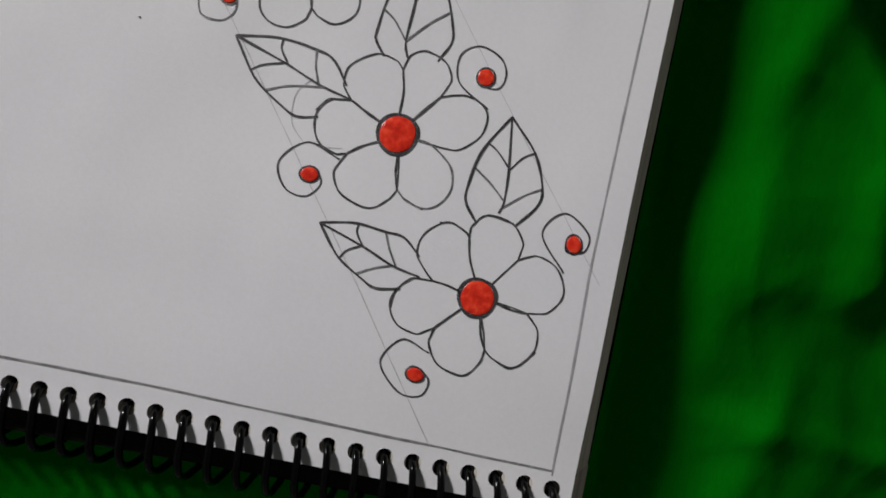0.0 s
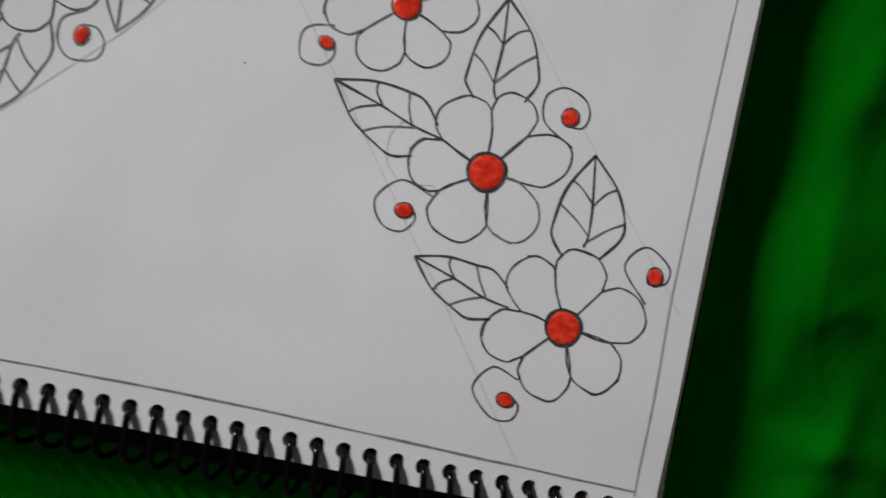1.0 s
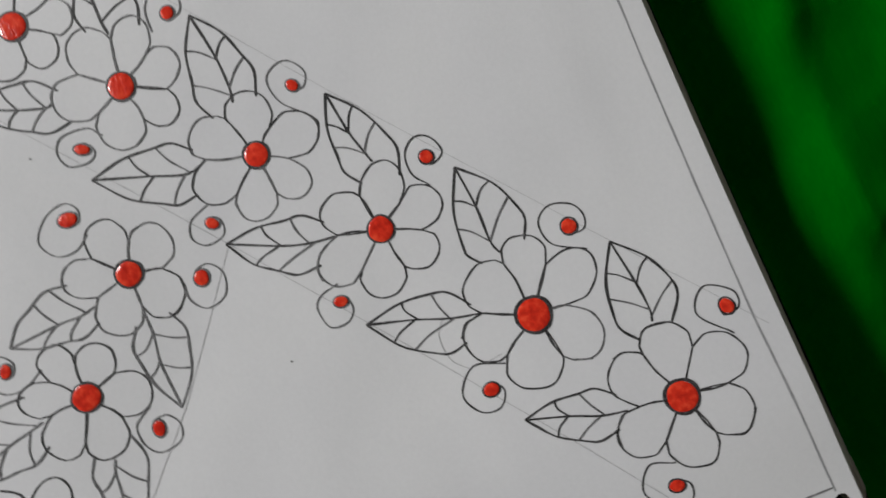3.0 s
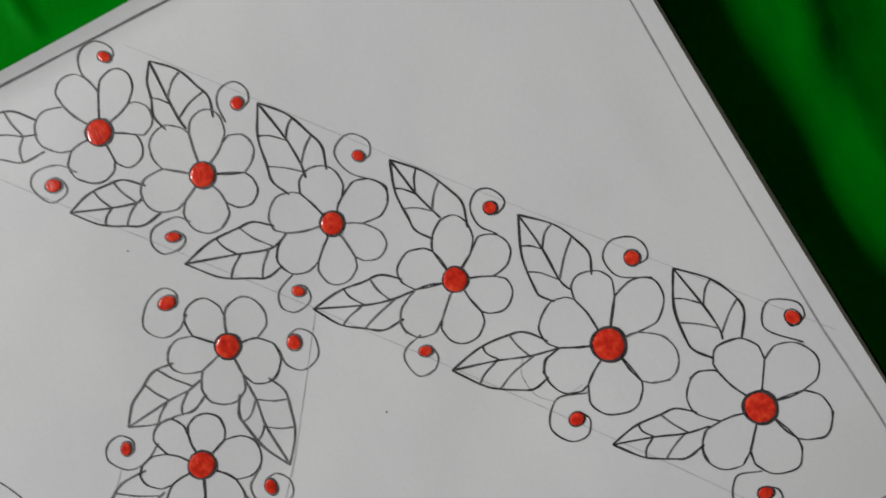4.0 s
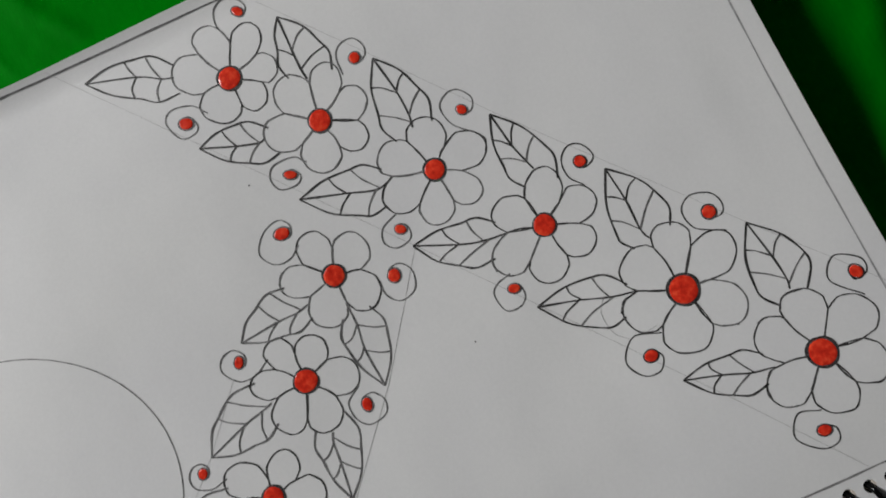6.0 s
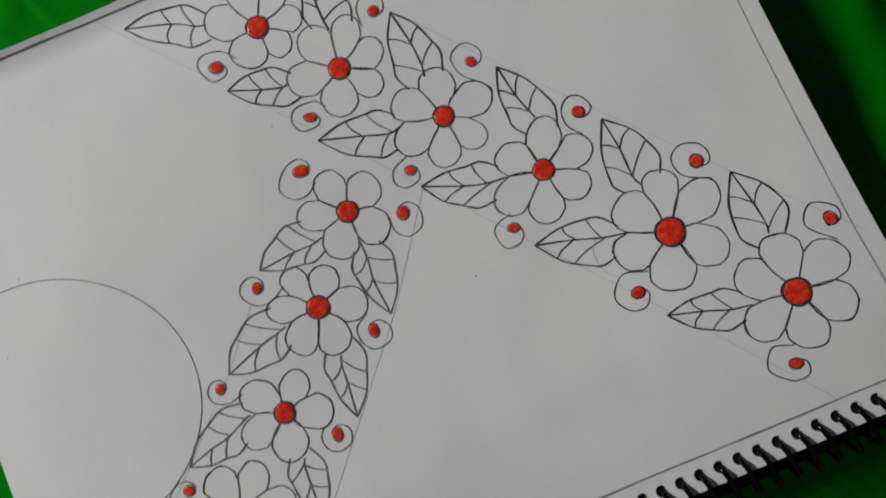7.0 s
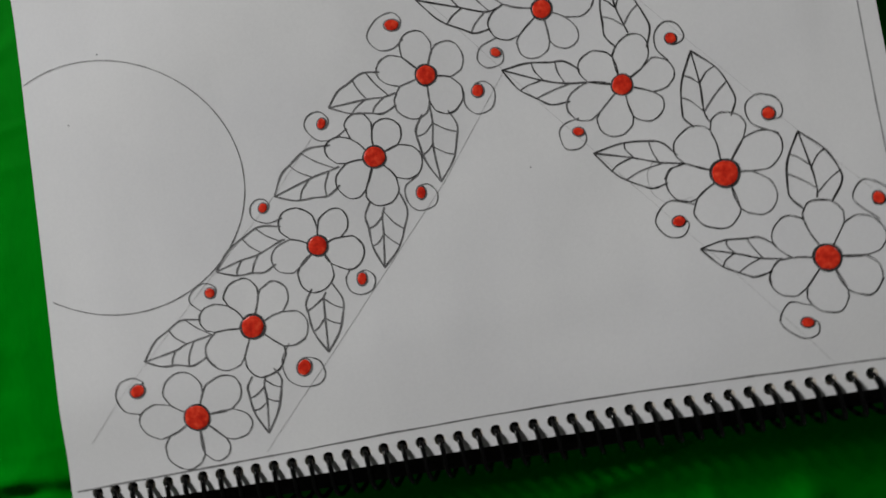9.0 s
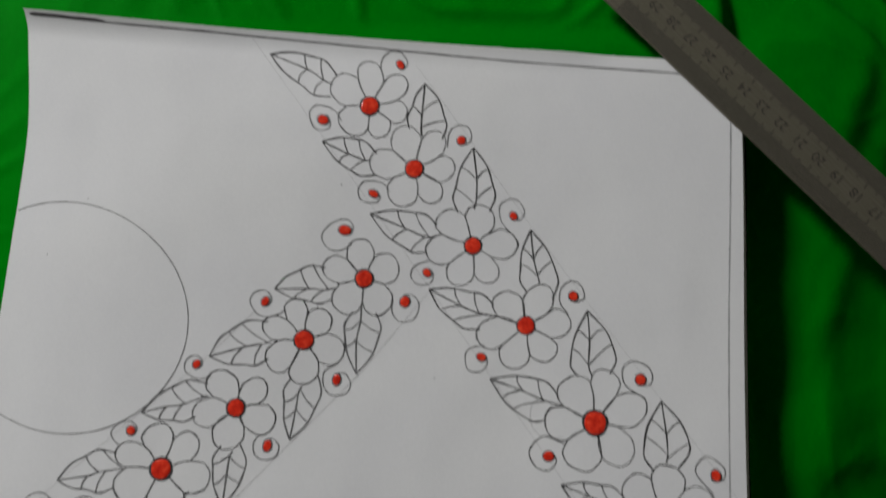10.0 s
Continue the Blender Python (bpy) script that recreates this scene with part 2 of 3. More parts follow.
def book_z(x, y):
    """Height of the bowed book: it dips along the middle and rises to both sides."""
    a = (34.0 - level_off(34.0 - level_off(x * 1000 + 228, 24) + 228, 6) + 115) / 150
    b = (176.0 - level_off(176.0 - level_off(y * 1000 + 30, 8) + 30, 18) - 75) / 120
    z = sum(c * a ** i * b ** j for row, i in zip(BOW, range(5)) for c, j in zip(row, range(5)))
    # a soft fold runs from the middle to the binding
    d, s = (x * 1000 + 90) * 0.746 - (y * 1000 - 82) * 0.666, (x * 1000 + 90) * -0.666 - (y * 1000 - 82) * 0.746
    z += 0.026 * (math.hypot(d, 3.0) - 14) * math.exp(-((d / 38) ** 2)) * ease((s + 25) / 40) * ease((165 - s) / 50)
    droop = 0.0018 * math.exp(-(((x + 0.112) / 0.058) ** 2)) * ease((0.004 - y) / 0.045) + 0.0022 * math.exp(-(((x + 0.240) / 0.060) ** 2)) * ease((-0.002 - y) / 0.042)
    return 0.0114 + (z - 11.4) * 0.001 * (0.35 + 0.65 * ease((y + 0.036) / 0.030)) - droop


def page_lift(x, y):
    """How far the top sheet stands off the others: the free far corner curls, the far edge lips up, the sheet is faintly wavy."""
    curl_up = LIFT * ease((y - 0.125) / 0.085) * ease((-0.165 - x) / 0.11)
    wave = 0.0007 * noise.noise(Vector((x * 19, y * 16, 2.2))) + 0.00018 * noise.noise(Vector((x * 60, y * 47, 5.2)))
    rim = ease((0.026 - x) / 0.02) * ease((y + 0.03) / 0.04) * ease((x + 0.262) / 0.02) * ease((0.180 - y) / 0.02)
    far = 0.1920 - 0.0112 * (x + 0.264) / 0.294
    lip = 0.0024 * min(max((y - far + 0.010) / 0.010, 0.0), 1.2) ** 2 * (0.7 + 0.6 * ease((-0.05 - x) / 0.2))
    # the sheet lies flat where the ruler weighs it down
    flat = 1 - ease((y - 0.11) / 0.04) * ease((x + 0.045) / 0.03)
    return curl_up + (wave * rim + lip) * flat


def page_z(x, y):
    return book_z(x, y) + page_lift(x, y)


HOLE_Y, HOLE_R, PITCH, HOLE_X = -0.0379, 0.0019, 0.00637, 0.0254
RINGS = 45


def top_page():
    """The sheet, with a round hole for each turn of the coil."""
    bm = bmesh.new()
    lo, hi = -0.0428, -0.0345
    left, right = page_xy(0, 0)[0], page_xy(1, 0)[0]
    # the strip with the holes: one cell a hole, quads from the hole's rim to the cell's edge
    for i in range(RINGS):
        cx = HOLE_X - PITCH * i
        x0, x1 = (left if i == RINGS - 1 else cx - PITCH / 2), (right if i == 0 else cx + PITCH / 2)
        rim, edge = [], []
        for k in range(24):
            a = 2 * math.pi * (k + 0.5) / 24
            c, s = math.cos(a), math.sin(a)
            rim.append(bm.verts.new((cx + HOLE_R * c, HOLE_Y + HOLE_R * s, book_z(cx, HOLE_Y))))
            t = min(PITCH / 2 / max(abs(c), 1e-6), ((hi - HOLE_Y) if s > 0 else (HOLE_Y - lo)) / max(abs(s), 1e-6))
            ex = cx + t * c
            if abs(abs(t * c) - PITCH / 2) < 1e-7:
                ex = x1 if c > 0 else x0
            edge.append(bm.verts.new((ex, HOLE_Y + t * s, book_z(ex, HOLE_Y + t * s))))
        for k in range(24):
            j = (k + 1) % 24
            bm.faces.new((rim[k], edge[k], edge[j], rim[j]))
        for ex, ey in ((x0, lo), (x0, hi), (x1, lo), (x1, hi)):
            near = sorted(edge, key=lambda q: (q.co.x - ex) ** 2 + (q.co.y - ey) ** 2)
            side = next(q for q in near if abs(q.co.x - ex) < 1e-7)
            end = next(q for q in near if abs(q.co.y - ey) < 1e-7)
            bm.faces.new((side, end, bm.verts.new((ex, ey, book_z(ex, ey)))))
    us = sorted({round((v.co.x - left) / (right - left), 5) for v in bm.verts if abs(v.co.y - hi) < 1e-7})

    def upper(u, v):
        x, y = page_xy(u, v)
        y0, y1 = page_xy(u, 0)[1], page_xy(u, 1)[1]
        y = hi + (y - y0) * (y1 - hi) / (y1 - y0)
        return (x, y, page_z(x, y) if v > 0 else book_z(x, y))

    grid(bm, us, spread(0, 0.92, 60) + spread(0.924, 1, 20), upper)
    bmesh.ops.remove_doubles(bm, verts=bm.verts, dist=0.00002)
    bmesh.ops.recalc_face_normals(bm, faces=bm.faces)
    if sum(f.normal.z for f in bm.faces) < 0:
        bmesh.ops.reverse_faces(bm, faces=bm.faces)
    return part("page", bm, PAPER_M, book, "white drawing paper with pencilled margins", smooth=True)


top_page()


def sheet_block(name, low, gap, profile, mat, label):
    """Sheets under the page: walls from gap below the bowed top down to low, the fore edge fanned out by the profile (share of depth, jut)."""
    bm = bmesh.new()
    n = 41

    def outline(share, jut):
        pts = []
        for u in spread(0, 1, n)[:-1]:
            pts.append((page_xy(u, 0)[0] + jut * u, -0.0337))
        for v in spread(0, 1, n)[:-1]:
            x, y = page_xy(1, v)
            pts.append((x + jut + 0.00012 * noise.noise(Vector((share * 37, y * 60, 1.0))), -0.0337 + (y + 0.0422) * (0.1808 + 0.0337) / (0.1808 + 0.0422)))
        for u in spread(1, 0, n)[:-1]:
            x, y = page_xy(u, 1)
            pts.append((x + jut * u, y - 0.001 + jut * 0.05))
        for v in spread(1, 0, n)[:-1]:
            x, y = page_xy(0, v)
            pts.append((x + 0.0015 + 0.004 * ease((v - 0.8) / 0.2), -0.0337 + (y + 0.0437) * (0.192 + 0.0337) / (0.192 + 0.0437)))
        return [bm.verts.new((x, y, low + (book_z(x, y) - gap - low) * (1 - share))) for x, y in pts]

    rings = [outline(share, jut) for share, jut in profile]
    for p, q in zip(rings, rings[1:]):
        for i in range(len(p)):
            j = (i + 1) % len(p)
            bm.faces.new((p[i], q[i], q[j], p[j]))
    bm.faces.new(rings[-1])
    jut = profile[0][1]

    def inside(u, v):
        x, y = page_xy(u, v)
        x, y = x + 0.0016 + (jut - 0.003) * u + 0.004 * ease((v - 0.8) / 0.2) * (1 - u), max(y, -0.0337) - 0.001 * v
        # the sheets sag under the wavy top page, away from their rim
        return (x, y, book_z(x, y) - gap - 0.0024 * ease(min(u, 1 - u, (v - 0.0425), 1 - v) / 0.05))

    grid(bm, spread(0, 1, n), spread(0.0425, 1, n), inside)
    return part(name, bm, mat, book, label)


FAN = [(k / 15, 0.0002 + 0.0058 * (k / 15) + (0.00022 if k % 3 == 1 else 0.0)) for k in range(16)]
sheet_block("paper_block", 0.0022, 0.0004, FAN, STACK_M, "grey-brown edges of the sheets below")
sheet_block("back_cover", 0.0005, 0.0100, [(0.0, 0.0062), (1.0, 0.0062)], COVER_SHADE_M, "stiff dark back cover")


def cover_strip():
    """Black strip added past the sheets' binding side, for the shade inside the coil."""
    bm = bmesh.new()
    box(bm, (-0.2628, -0.0504, 0.0013), (0.0362, -0.0337, 0.0021))
    bmesh.ops.bevel(bm, geom=list(bm.edges), offset=0.0003, segments=1, affect="EDGES")
    return part("cover_strip", bm, COVER_SHADE_M, book, "black strip standing in for the shade inside the coil")


cover_strip()


def punched_sheets():
    """The punched edge of the sheets below: a tab between each two holes, and the fanned corner beyond the last."""
    bm = bmesh.new()
    box(bm, (-0.0018, -0.0424, -0.0090), (0.0018, -0.0337, 0.0))
    tab = part("punched_tab", bm, STACK_M, book)
    for i in range(RINGS):
        x = HOLE_X - PITCH * (i + 0.5)
        o = tab if i == 0 else tab.copy()
        if i:
            scene.collection.objects.link(o)
        o.location = (x, 0, book_z(x, HOLE_Y) - 0.0006)
    for k in range(8):
        bm = bmesh.new()
        box(bm, (0.0280, -0.0424, 0.0022 + 0.0011 * k), (0.0301 + 0.0058 * (1 - k / 8), -0.0337, 0.0033 + 0.0011 * k))
        part("sheet_corner", bm, STACK_M, book)


punched_sheets()


def coil_ring():
    """One turn of the plastic coil, 14 mm deep and squared off, sliding on by one pitch."""
    bm = bmesh.new()
    deep, tall, r, n, k = 0.0071, 0.0070, 0.00088, 52, 10
    rings = []
    for i in range(n + 1):
        t = i / n
        a = 2 * math.pi * (t - 0.25)
        ca, sa = math.cos(a), math.sin(a)
        c = Vector(((t - 0.5) * PITCH, deep * math.copysign(abs(ca) ** 0.62, ca), tall * math.copysign(abs(sa) ** 0.62, sa)))
        d = Vector((0, -sa, ca))
        e1 = Vector((0, ca, sa))
        e2 = d.cross(e1)
        rings.append([bm.verts.new(c + r * (math.cos(2 * math.pi * j / k) * e1 + math.sin(2 * math.pi * j / k) * e2)) for j in range(k)])
    for p, q in zip(rings, rings[1:]):
        for j in range(k):
            bm.faces.new((p[j], p[(j + 1) % k], q[(j + 1) % k], q[j]))
    bmesh.ops.recalc_face_normals(bm, faces=bm.faces)
    return part("coil_ring", bm, COIL_M, book, "glossy black plastic ring", smooth=True)


first = coil_ring()
first.location = (HOLE_X + 0.0009, HOLE_Y - 0.0063, book_z(HOLE_X, HOLE_Y) - 0.0051)
for i in range(1, RINGS):
    o = first.copy()
    scene.collection.objects.link(o)
    o.location.x = HOLE_X + 0.0009 - PITCH * i
    o.location.z = book_z(HOLE_X - PITCH * i, HOLE_Y) - 0.0051

# ---- the drawing ----
INK = 0.00012
rng = random.Random(7)


def smooth_line(points, steps=9):
    """A rounded line through the points."""
    p = [Vector(q) for q in points]
    p = [2 * p[0] - p[1]] + p + [2 * p[-1] - p[-2]]
    out = []
    for a, b, c, d in zip(p, p[1:], p[2:], p[3:]):
        k = max(2, min(steps, int((c - b).length / 0.45) + 1))
        for i in range(k):
            t = i / k
            out.append(0.5 * ((2 * b) + (c - a) * t + (2 * a - 5 * b + 4 * c - d) * t * t + (3 * b - a - 3 * c + d) * t ** 3))
    return out + [p[-2]]


def stroke(bm, points, width, level=0, wobble=0.07, curved=True):
    """A pencil line in millimetres on the page, as a thin ribbon of uneven width."""
    line = smooth_line(points) if curved else [Vector(p) for p in points]
    seed = rng.uniform(0, 900)
    last, z = None, INK + level * 0.00003 + rng.uniform(0, 0.00002)
    for i, p in enumerate(line):
        d = line[min(i + 1, len(line) - 1)] - line[max(i - 1, 0)]
        if d.length < 1e-9:
            continue
        n = Vector((-d.y, d.x)).normalized()
        s = seed + i * 0.21
        off = n * wobble * noise.noise(Vector((s * 0.7, 3.1, seed)))
        w = width * (1 + 0.45 * noise.noise(Vector((s, 9.7, seed)))) * (0.75 if i in (0, len(line) - 1) else 1)
        a, b = (p + off + n * w / 2) / 1000, (p + off - n * w / 2) / 1000
        now = (bm.verts.new((a.x, a.y, page_z(a.x, a.y) + z)), bm.verts.new((b.x, b.y, page_z(b.x, b.y) + z)))
        if last:
            bm.faces.new((last[0], last[1], now[1], now[0]))
        last = now


def polar(deg, r):
    return Vector((math.cos(radians(deg)), math.sin(radians(deg)))) * r


def red_dot(name, cx, cy, rx, ry, tilt, parent, label):
    """A drop of glossy red paint, a little domed and uneven."""
    bm = bmesh.new()
    seed, rings = rng.uniform(0, 99), []
    for k, (f, h) in enumerate(((1.0, 0.0), (0.97, 0.16), (0.8, 0.30), (0.5, 0.38), (0.2, 0.40))):
        row = []
        for i in range(26):
            a = 2 * math.pi * i / 26
            wob = 1 + 0.07 * noise.noise(Vector((math.cos(a) * 1.3 + seed, math.sin(a) * 1.3, seed)))
            q = Matrix.Rotation(radians(tilt), 2) @ Vector((rx * f * wob * math.cos(a), ry * f * wob * math.sin(a)))
            x, y = (cx + q.x) / 1000, (cy + q.y) / 1000
            row.append(bm.verts.new((x, y, page_z(x, y) + 0.0002 + h * 0.0004)))
        rings.append(row)
    for p, q in zip(rings, rings[1:]):
        for i in range(26):
            bm.faces.new((p[i], p[(i + 1) % 26], q[(i + 1) % 26], q[i]))
    bm.faces.new(rings[-1])
    return part(name, bm, RED_M, parent, label, smooth=True)


def flower(cx, cy, ring, red, petals):
    """A flower in pencil, clockwise: for each petal the angle and radius of its valley, near side, tip and far side."""
    c = Vector((cx, cy))
    bm = bmesh.new()
    for grow, turn in ((1.0, 0), (0.955, 130), (0.90, 250)):
        stroke(bm, [c + polar(turn + a, ring * grow * (1 + 0.03 * math.sin(a * 0.05 + cx))) for a in range(0, 375, 15)], 0.5)
    head = part("flower_drawing", bm, DARK_M, book, "pencil flower with a red painted centre")
    n = len(petals)
    for i, (va, vr, *rest) in enumerate(petals):
        v0, v1 = polar(va, vr), polar(*petals[(i + 1) % n][:2])
        bm = bmesh.new()
        near, tip, far = polar(*rest[0:2]), polar(*rest[2:4]), polar(*rest[4:6])
        line = [v0, (v0 + near) / 2 + ((v0 + near) / 2 - tip * 0.55).normalized() * 0.05 * (near - v0).length, near]
        for a, b in ((near, tip), (tip, far)):
            mid = (a + b) / 2
            line += [mid + (mid - tip * 0.62).normalized() * 0.17 * (a - b).length, b]
        line += [(v1 + far) / 2 + ((v1 + far) / 2 - tip * 0.55).normalized() * 0.05 * (far - v1).length, v1]
        stroke(bm, [c + q for q in line], 0.42)
        if rng.random() < 0.45:
            k = rng.randrange(0, len(line) - 3)
            stroke(bm, [c + q * rng.uniform(0.985, 1.025) for q in line[k:k + 4]], 0.36)
        rim = polar(va, ring * 1.0)
        bend = polar(va + rng.uniform(-4, 4), (ring + vr) / 2)
        stroke(bm, [c + rim, c + bend, c + v0], 0.50)
        if rng.random() < 0.4:
            stroke(bm, [c + polar(va + 3.5, ring), c + polar(va + 2, (ring + vr) / 2), c + v0], 0.35)
        part("petal", bm, DARK_M if rng.random() < (0.85 if cx > -60 else 0.35) else MID_M, head)
    red_dot("red_centre", cx, cy, max(red * 0.97, ring * 0.87), max(red * 0.97, ring * 0.86), rng.uniform(0, 90), head, "glossy red painted centre")
    return head


def leaf(tx, ty, deg, long, m1, e1, m2, e2, veins):
    """A pointed leaf in pencil: tip, direction and length of its midrib; both edges by middle and end (share of length, offset); veins by edge, far end, root and the root's offset."""
    u, v, tip = polar(deg, 1), polar(deg + 90, 1), Vector((tx, ty))

    def at(s, w):
        return tip + u * s * long + v * w

    bm = bmesh.new()
    edges = []
    for (ms, mw), (es, ew) in ((m1, e1), (m2, e2)):
        mid, end = at(ms, mw), at(es, ew)
        q1 = at(ms * 0.5, mw * 0.71)
        gap = (end - mid).length
        out = v * (0.15 * gap * (1 if mw > 0 else -1)) + u * 0.0
        q2 = (mid + end) / 2 + out
        end = end + (end - q2).normalized() * 0.8
        line = [tip, q1, mid, q2, end]
        edges.append(smooth_line(line))
        stroke(bm, line, 0.58)
    tone = DARK_M if tx > -100 or ty > 100 else MID_M
    head = part("leaf_drawing", bm, tone, book, "pencil leaf with a midrib and side veins")
    # the midrib runs through the roots of the veins, which bow towards the tip
    bm = bmesh.new()
    roots = sorted((r, w) for _, _, r, w in veins)
    line = [tip + u * 0.3]
    for r, w in roots:
        q = at(r, w)
        if r < 0.97 and (q - line[-1]).dot(u) > long * 0.12:
            line.append(q)
    line.append(at(1.0, 0))
    spine = smooth_line(line, 30)
    stroke(bm, line, 0.55)
    part("midrib", bm, tone, head)
    for k, (side, far, root, w) in enumerate(veins):
        a = min(spine, key=lambda q: (q - at(root, w)).length)
        b = min(edges[side], key=lambda q: abs((q - tip).dot(u) / long - far))
        b = b + (b - a).normalized() * rng.uniform(0, 0.4)
        mid = (a + b) / 2 - u * long * rng.uniform(0.015, 0.045)
        bm = bmesh.new()
        stroke(bm, [a, mid, b], 0.46)
        part("vein", bm, MID_M if k % 2 else tone, head)
    return head


def curl(dx, dy, rx, ry, tilt, arc):
    """A spiral tendril that winds round a red dot: angles and radii about the dot."""
    d = Vector((dx, dy))
    bm = bmesh.new()
    line = [d + polar(a, r) for a, r in arc]
    if arc[0][1] > arc[-1][1]:
        line.insert(0, line[0] + (line[0] - line[1]).normalized() * 0.8)
    else:
        line.append(line[-1] + (line[-1] - line[-2]).normalized() * 0.8)
    stroke(bm, line, 0.40)
    tone = DARK_M if dx > -50 else MID_M
    head = part("curl_drawing", bm, tone, book, "pencil tendril winding round a red dot")
    turn = Matrix.Rotation(radians(tilt), 2)
    bm = bmesh.new()
    stroke(bm, [d + turn @ Vector((rx * 1.02 * math.cos(radians(a)), ry * 1.03 * math.sin(radians(a)))) for a in range(0, 375, 20)], 0.45)
    part("dot_outline", bm, tone, head)
    red_dot("red_dot", dx, dy, rx * 0.90, ry * 0.90, tilt, head, "small glossy red painted dot")
    return head


def margin(name, mat, pts, width, label, wob=0.12):
    bm = bmesh.new()
    fine = []
    for (ax, ay), (bx, by) in zip(pts, pts[1:]):
        k = max(2, int(math.hypot(bx - ax, by - ay) / 2.0))
        fine += [Vector((ax + (bx - ax) * i / k, ay + (by - ay) * i / k)) for i in range(k)]
    stroke(bm, fine + [Vector(pts[-1])], width, -1, wob, False)
    part(name, bm, mat, book, label)


margin("margin_line", SOFT_M, [(24.6, -34.0), (-60, -32.5), (-98, -32.4), (-150, -33.1), (-262, -36.4)], 0.55, "ruled pencil margin along the binding")
margin("margin_line", RULED_M, [(24.8, -35.0), (24.3, 10), (25.2, 46), (26.0, 77), (27.1, 112), (28.3, 150), (29.0, 174.5)], 0.5, "ruled pencil margin")
margin("margin_line", MID_M, [(29.0, 174.2), (6.9, 175.7), (-52.6, 178.7), (-117.0, 182.9), (-181.0, 186.6), (-230.6, 188.6), (-261.0, 189.9)], 0.62, "ruled pencil margin along the far edge")
margin("guide_line", FAINT_M, [(-171.5, 187.5), (-98.0, 92.5), (-27.1, -1.3), (-4.1, -33.0)], 0.15, "faint ruled pencil guide")
margin("guide_line", FAINT_M, [(-100.5, 176.5), (-47.7, 105.7), (-0.5, 44.4), (27.0, 9.0)], 0.14, "faint ruled pencil guide")
margin("guide_line", FAINT_M, [(-90.6, 82.8), (-117.6, 48.0), (-141.6, 22.0), (-165.0, -3.6), (-188.5, -28.2), (-193.0, -33.2)], 0.15, "faint ruled pencil guide")
margin("guide_line", FAINT_M, [(-160.0, 71.6), (-176.4, 53.3), (-221.8, 10.6), (-240.9, -7.2), (-253.5, -20.5)], 0.12, "faint ruled pencil guide")


def round_arc():
    bm = bmesh.new()
    c = Vector((-233.0, 66.5))
    pts = [c + polar(a, 46.78 + -1.34 * math.cos(radians(a)) + 0.16 * math.sin(radians(a)) + 1.62 * math.cos(radians(2 * a)) + -2.06 * math.sin(radians(2 * a))) for a in range(-126, 130, 1)]
    stroke(bm, [p for p in pts if p.x > page_xy(0, (p.y + 43.7) / 235.7)[0] * 1000 + 0.3], 0.36, -1, 0.05)
    part("arc_drawing", bm, MID_M, book, "large pencil arc cut off by the page edge")


round_arc()
margin("margin_line", DARK_M, [(-261.8, 190.3), (-248, 190.0), (-235, 189.3), (-231, 188.5)], 0.9, "dark overdrawn end of the margin", 0.3)


def ghost(points):
    bm = bmesh.new()
    stroke(bm, [Vector(p) for p in points], 0.18, -1)
    part("erased_line", bm, FAINT_M, book, "faint half-erased pencil line")


ghost([(-46.5, 42.5), (-49.5, 38.0), (-49.0, 31.5), (-45.5, 27.5)])
ghost([(-36.5, 27.8), (-41.0, 27.0), (-37.5, 25.8)])
for sx, sy in ((-244.6, 90.4), (-230.8, 113.6), (-87.7, 47.6), (-129.0, 123.9)):
    bm = bmesh.new()
    stroke(bm, [Vector((sx, sy)), Vector((sx + 0.25, sy + 0.1)), Vector((sx + 0.45, sy))], 0.35)
    part("speck", bm, DARK_M, book, "tiny dark pencil speck")

flower(0.4, 0.7, 4.4, 3.9, [(171, 10.7, 155, 16.9, 128, 18.7, 111, 15.0), (109, 13.6, 105, 16.4, 89, 19.0, 62, 16.4), (54, 12.6, 45, 16.9, 19, 19.7, 0, 16.3), (-6, 11.6, -18, 15.5, -47, 17.7, -64, 14.2), (-71, 11.7, -77, 14.5, -94, 17.8, -125, 15.1), (-134, 11.6, -139, 16.2, -162, 19.8, 176, 15.5)])
flower(-24.8, 33.7, 4.8, 4.0, [(155, 13.2, 148, 17.2, 127, 19.5, 103, 17.4), (97, 15.2, 92, 18.8, 78, 20.6, 58, 18.0), (53, 13.2, 41, 18.3, 23, 21.1, -2, 14.8), (-6, 8.2, -22, 14.8, -49, 18.8, -71, 15.4), (-79, 12.8, -87, 15.5, -107, 18.7, -136, 17.2), (-147, 12.4, -151, 15.1, -173, 19.1, 165, 17.5)])
flower(-52.1, 69.9, 3.6, 3.4, [(164, 11.6, 151, 15.5, 132, 16.5, 107, 12.8), (99, 10.2, 86, 14.4, 62, 18.0, 39, 13.3), (30, 8.4, 31, 13.8, 7, 17.7, -13, 15.2), (-25, 10.6, -30, 14.3, -52, 16.4, -73, 13.7), (-81, 11.5, -87, 14.6, -112, 18.0, -135, 14.6), (-139, 11.8, -142, 16.2, -162, 20.0, 179, 17.5)])
flower(-74.2, 101.1, 3.6, 3.2, [(161, 13.6, 155, 16.9, 132, 18.4, 114, 15.1), (107, 12.6, 97, 15.6, 71, 16.7, 46, 11.9), (40, 7.7, 32, 13.6, 4, 18.0, -20, 14.2), (-30, 8.4, -40, 13.9, -57, 16.7, -78, 14.2), (-86, 11.3, -92, 14.4, -116, 17.4, -137, 14.0), (-141, 11.5, -149, 15.7, -169, 19.1, 174, 17.5)])
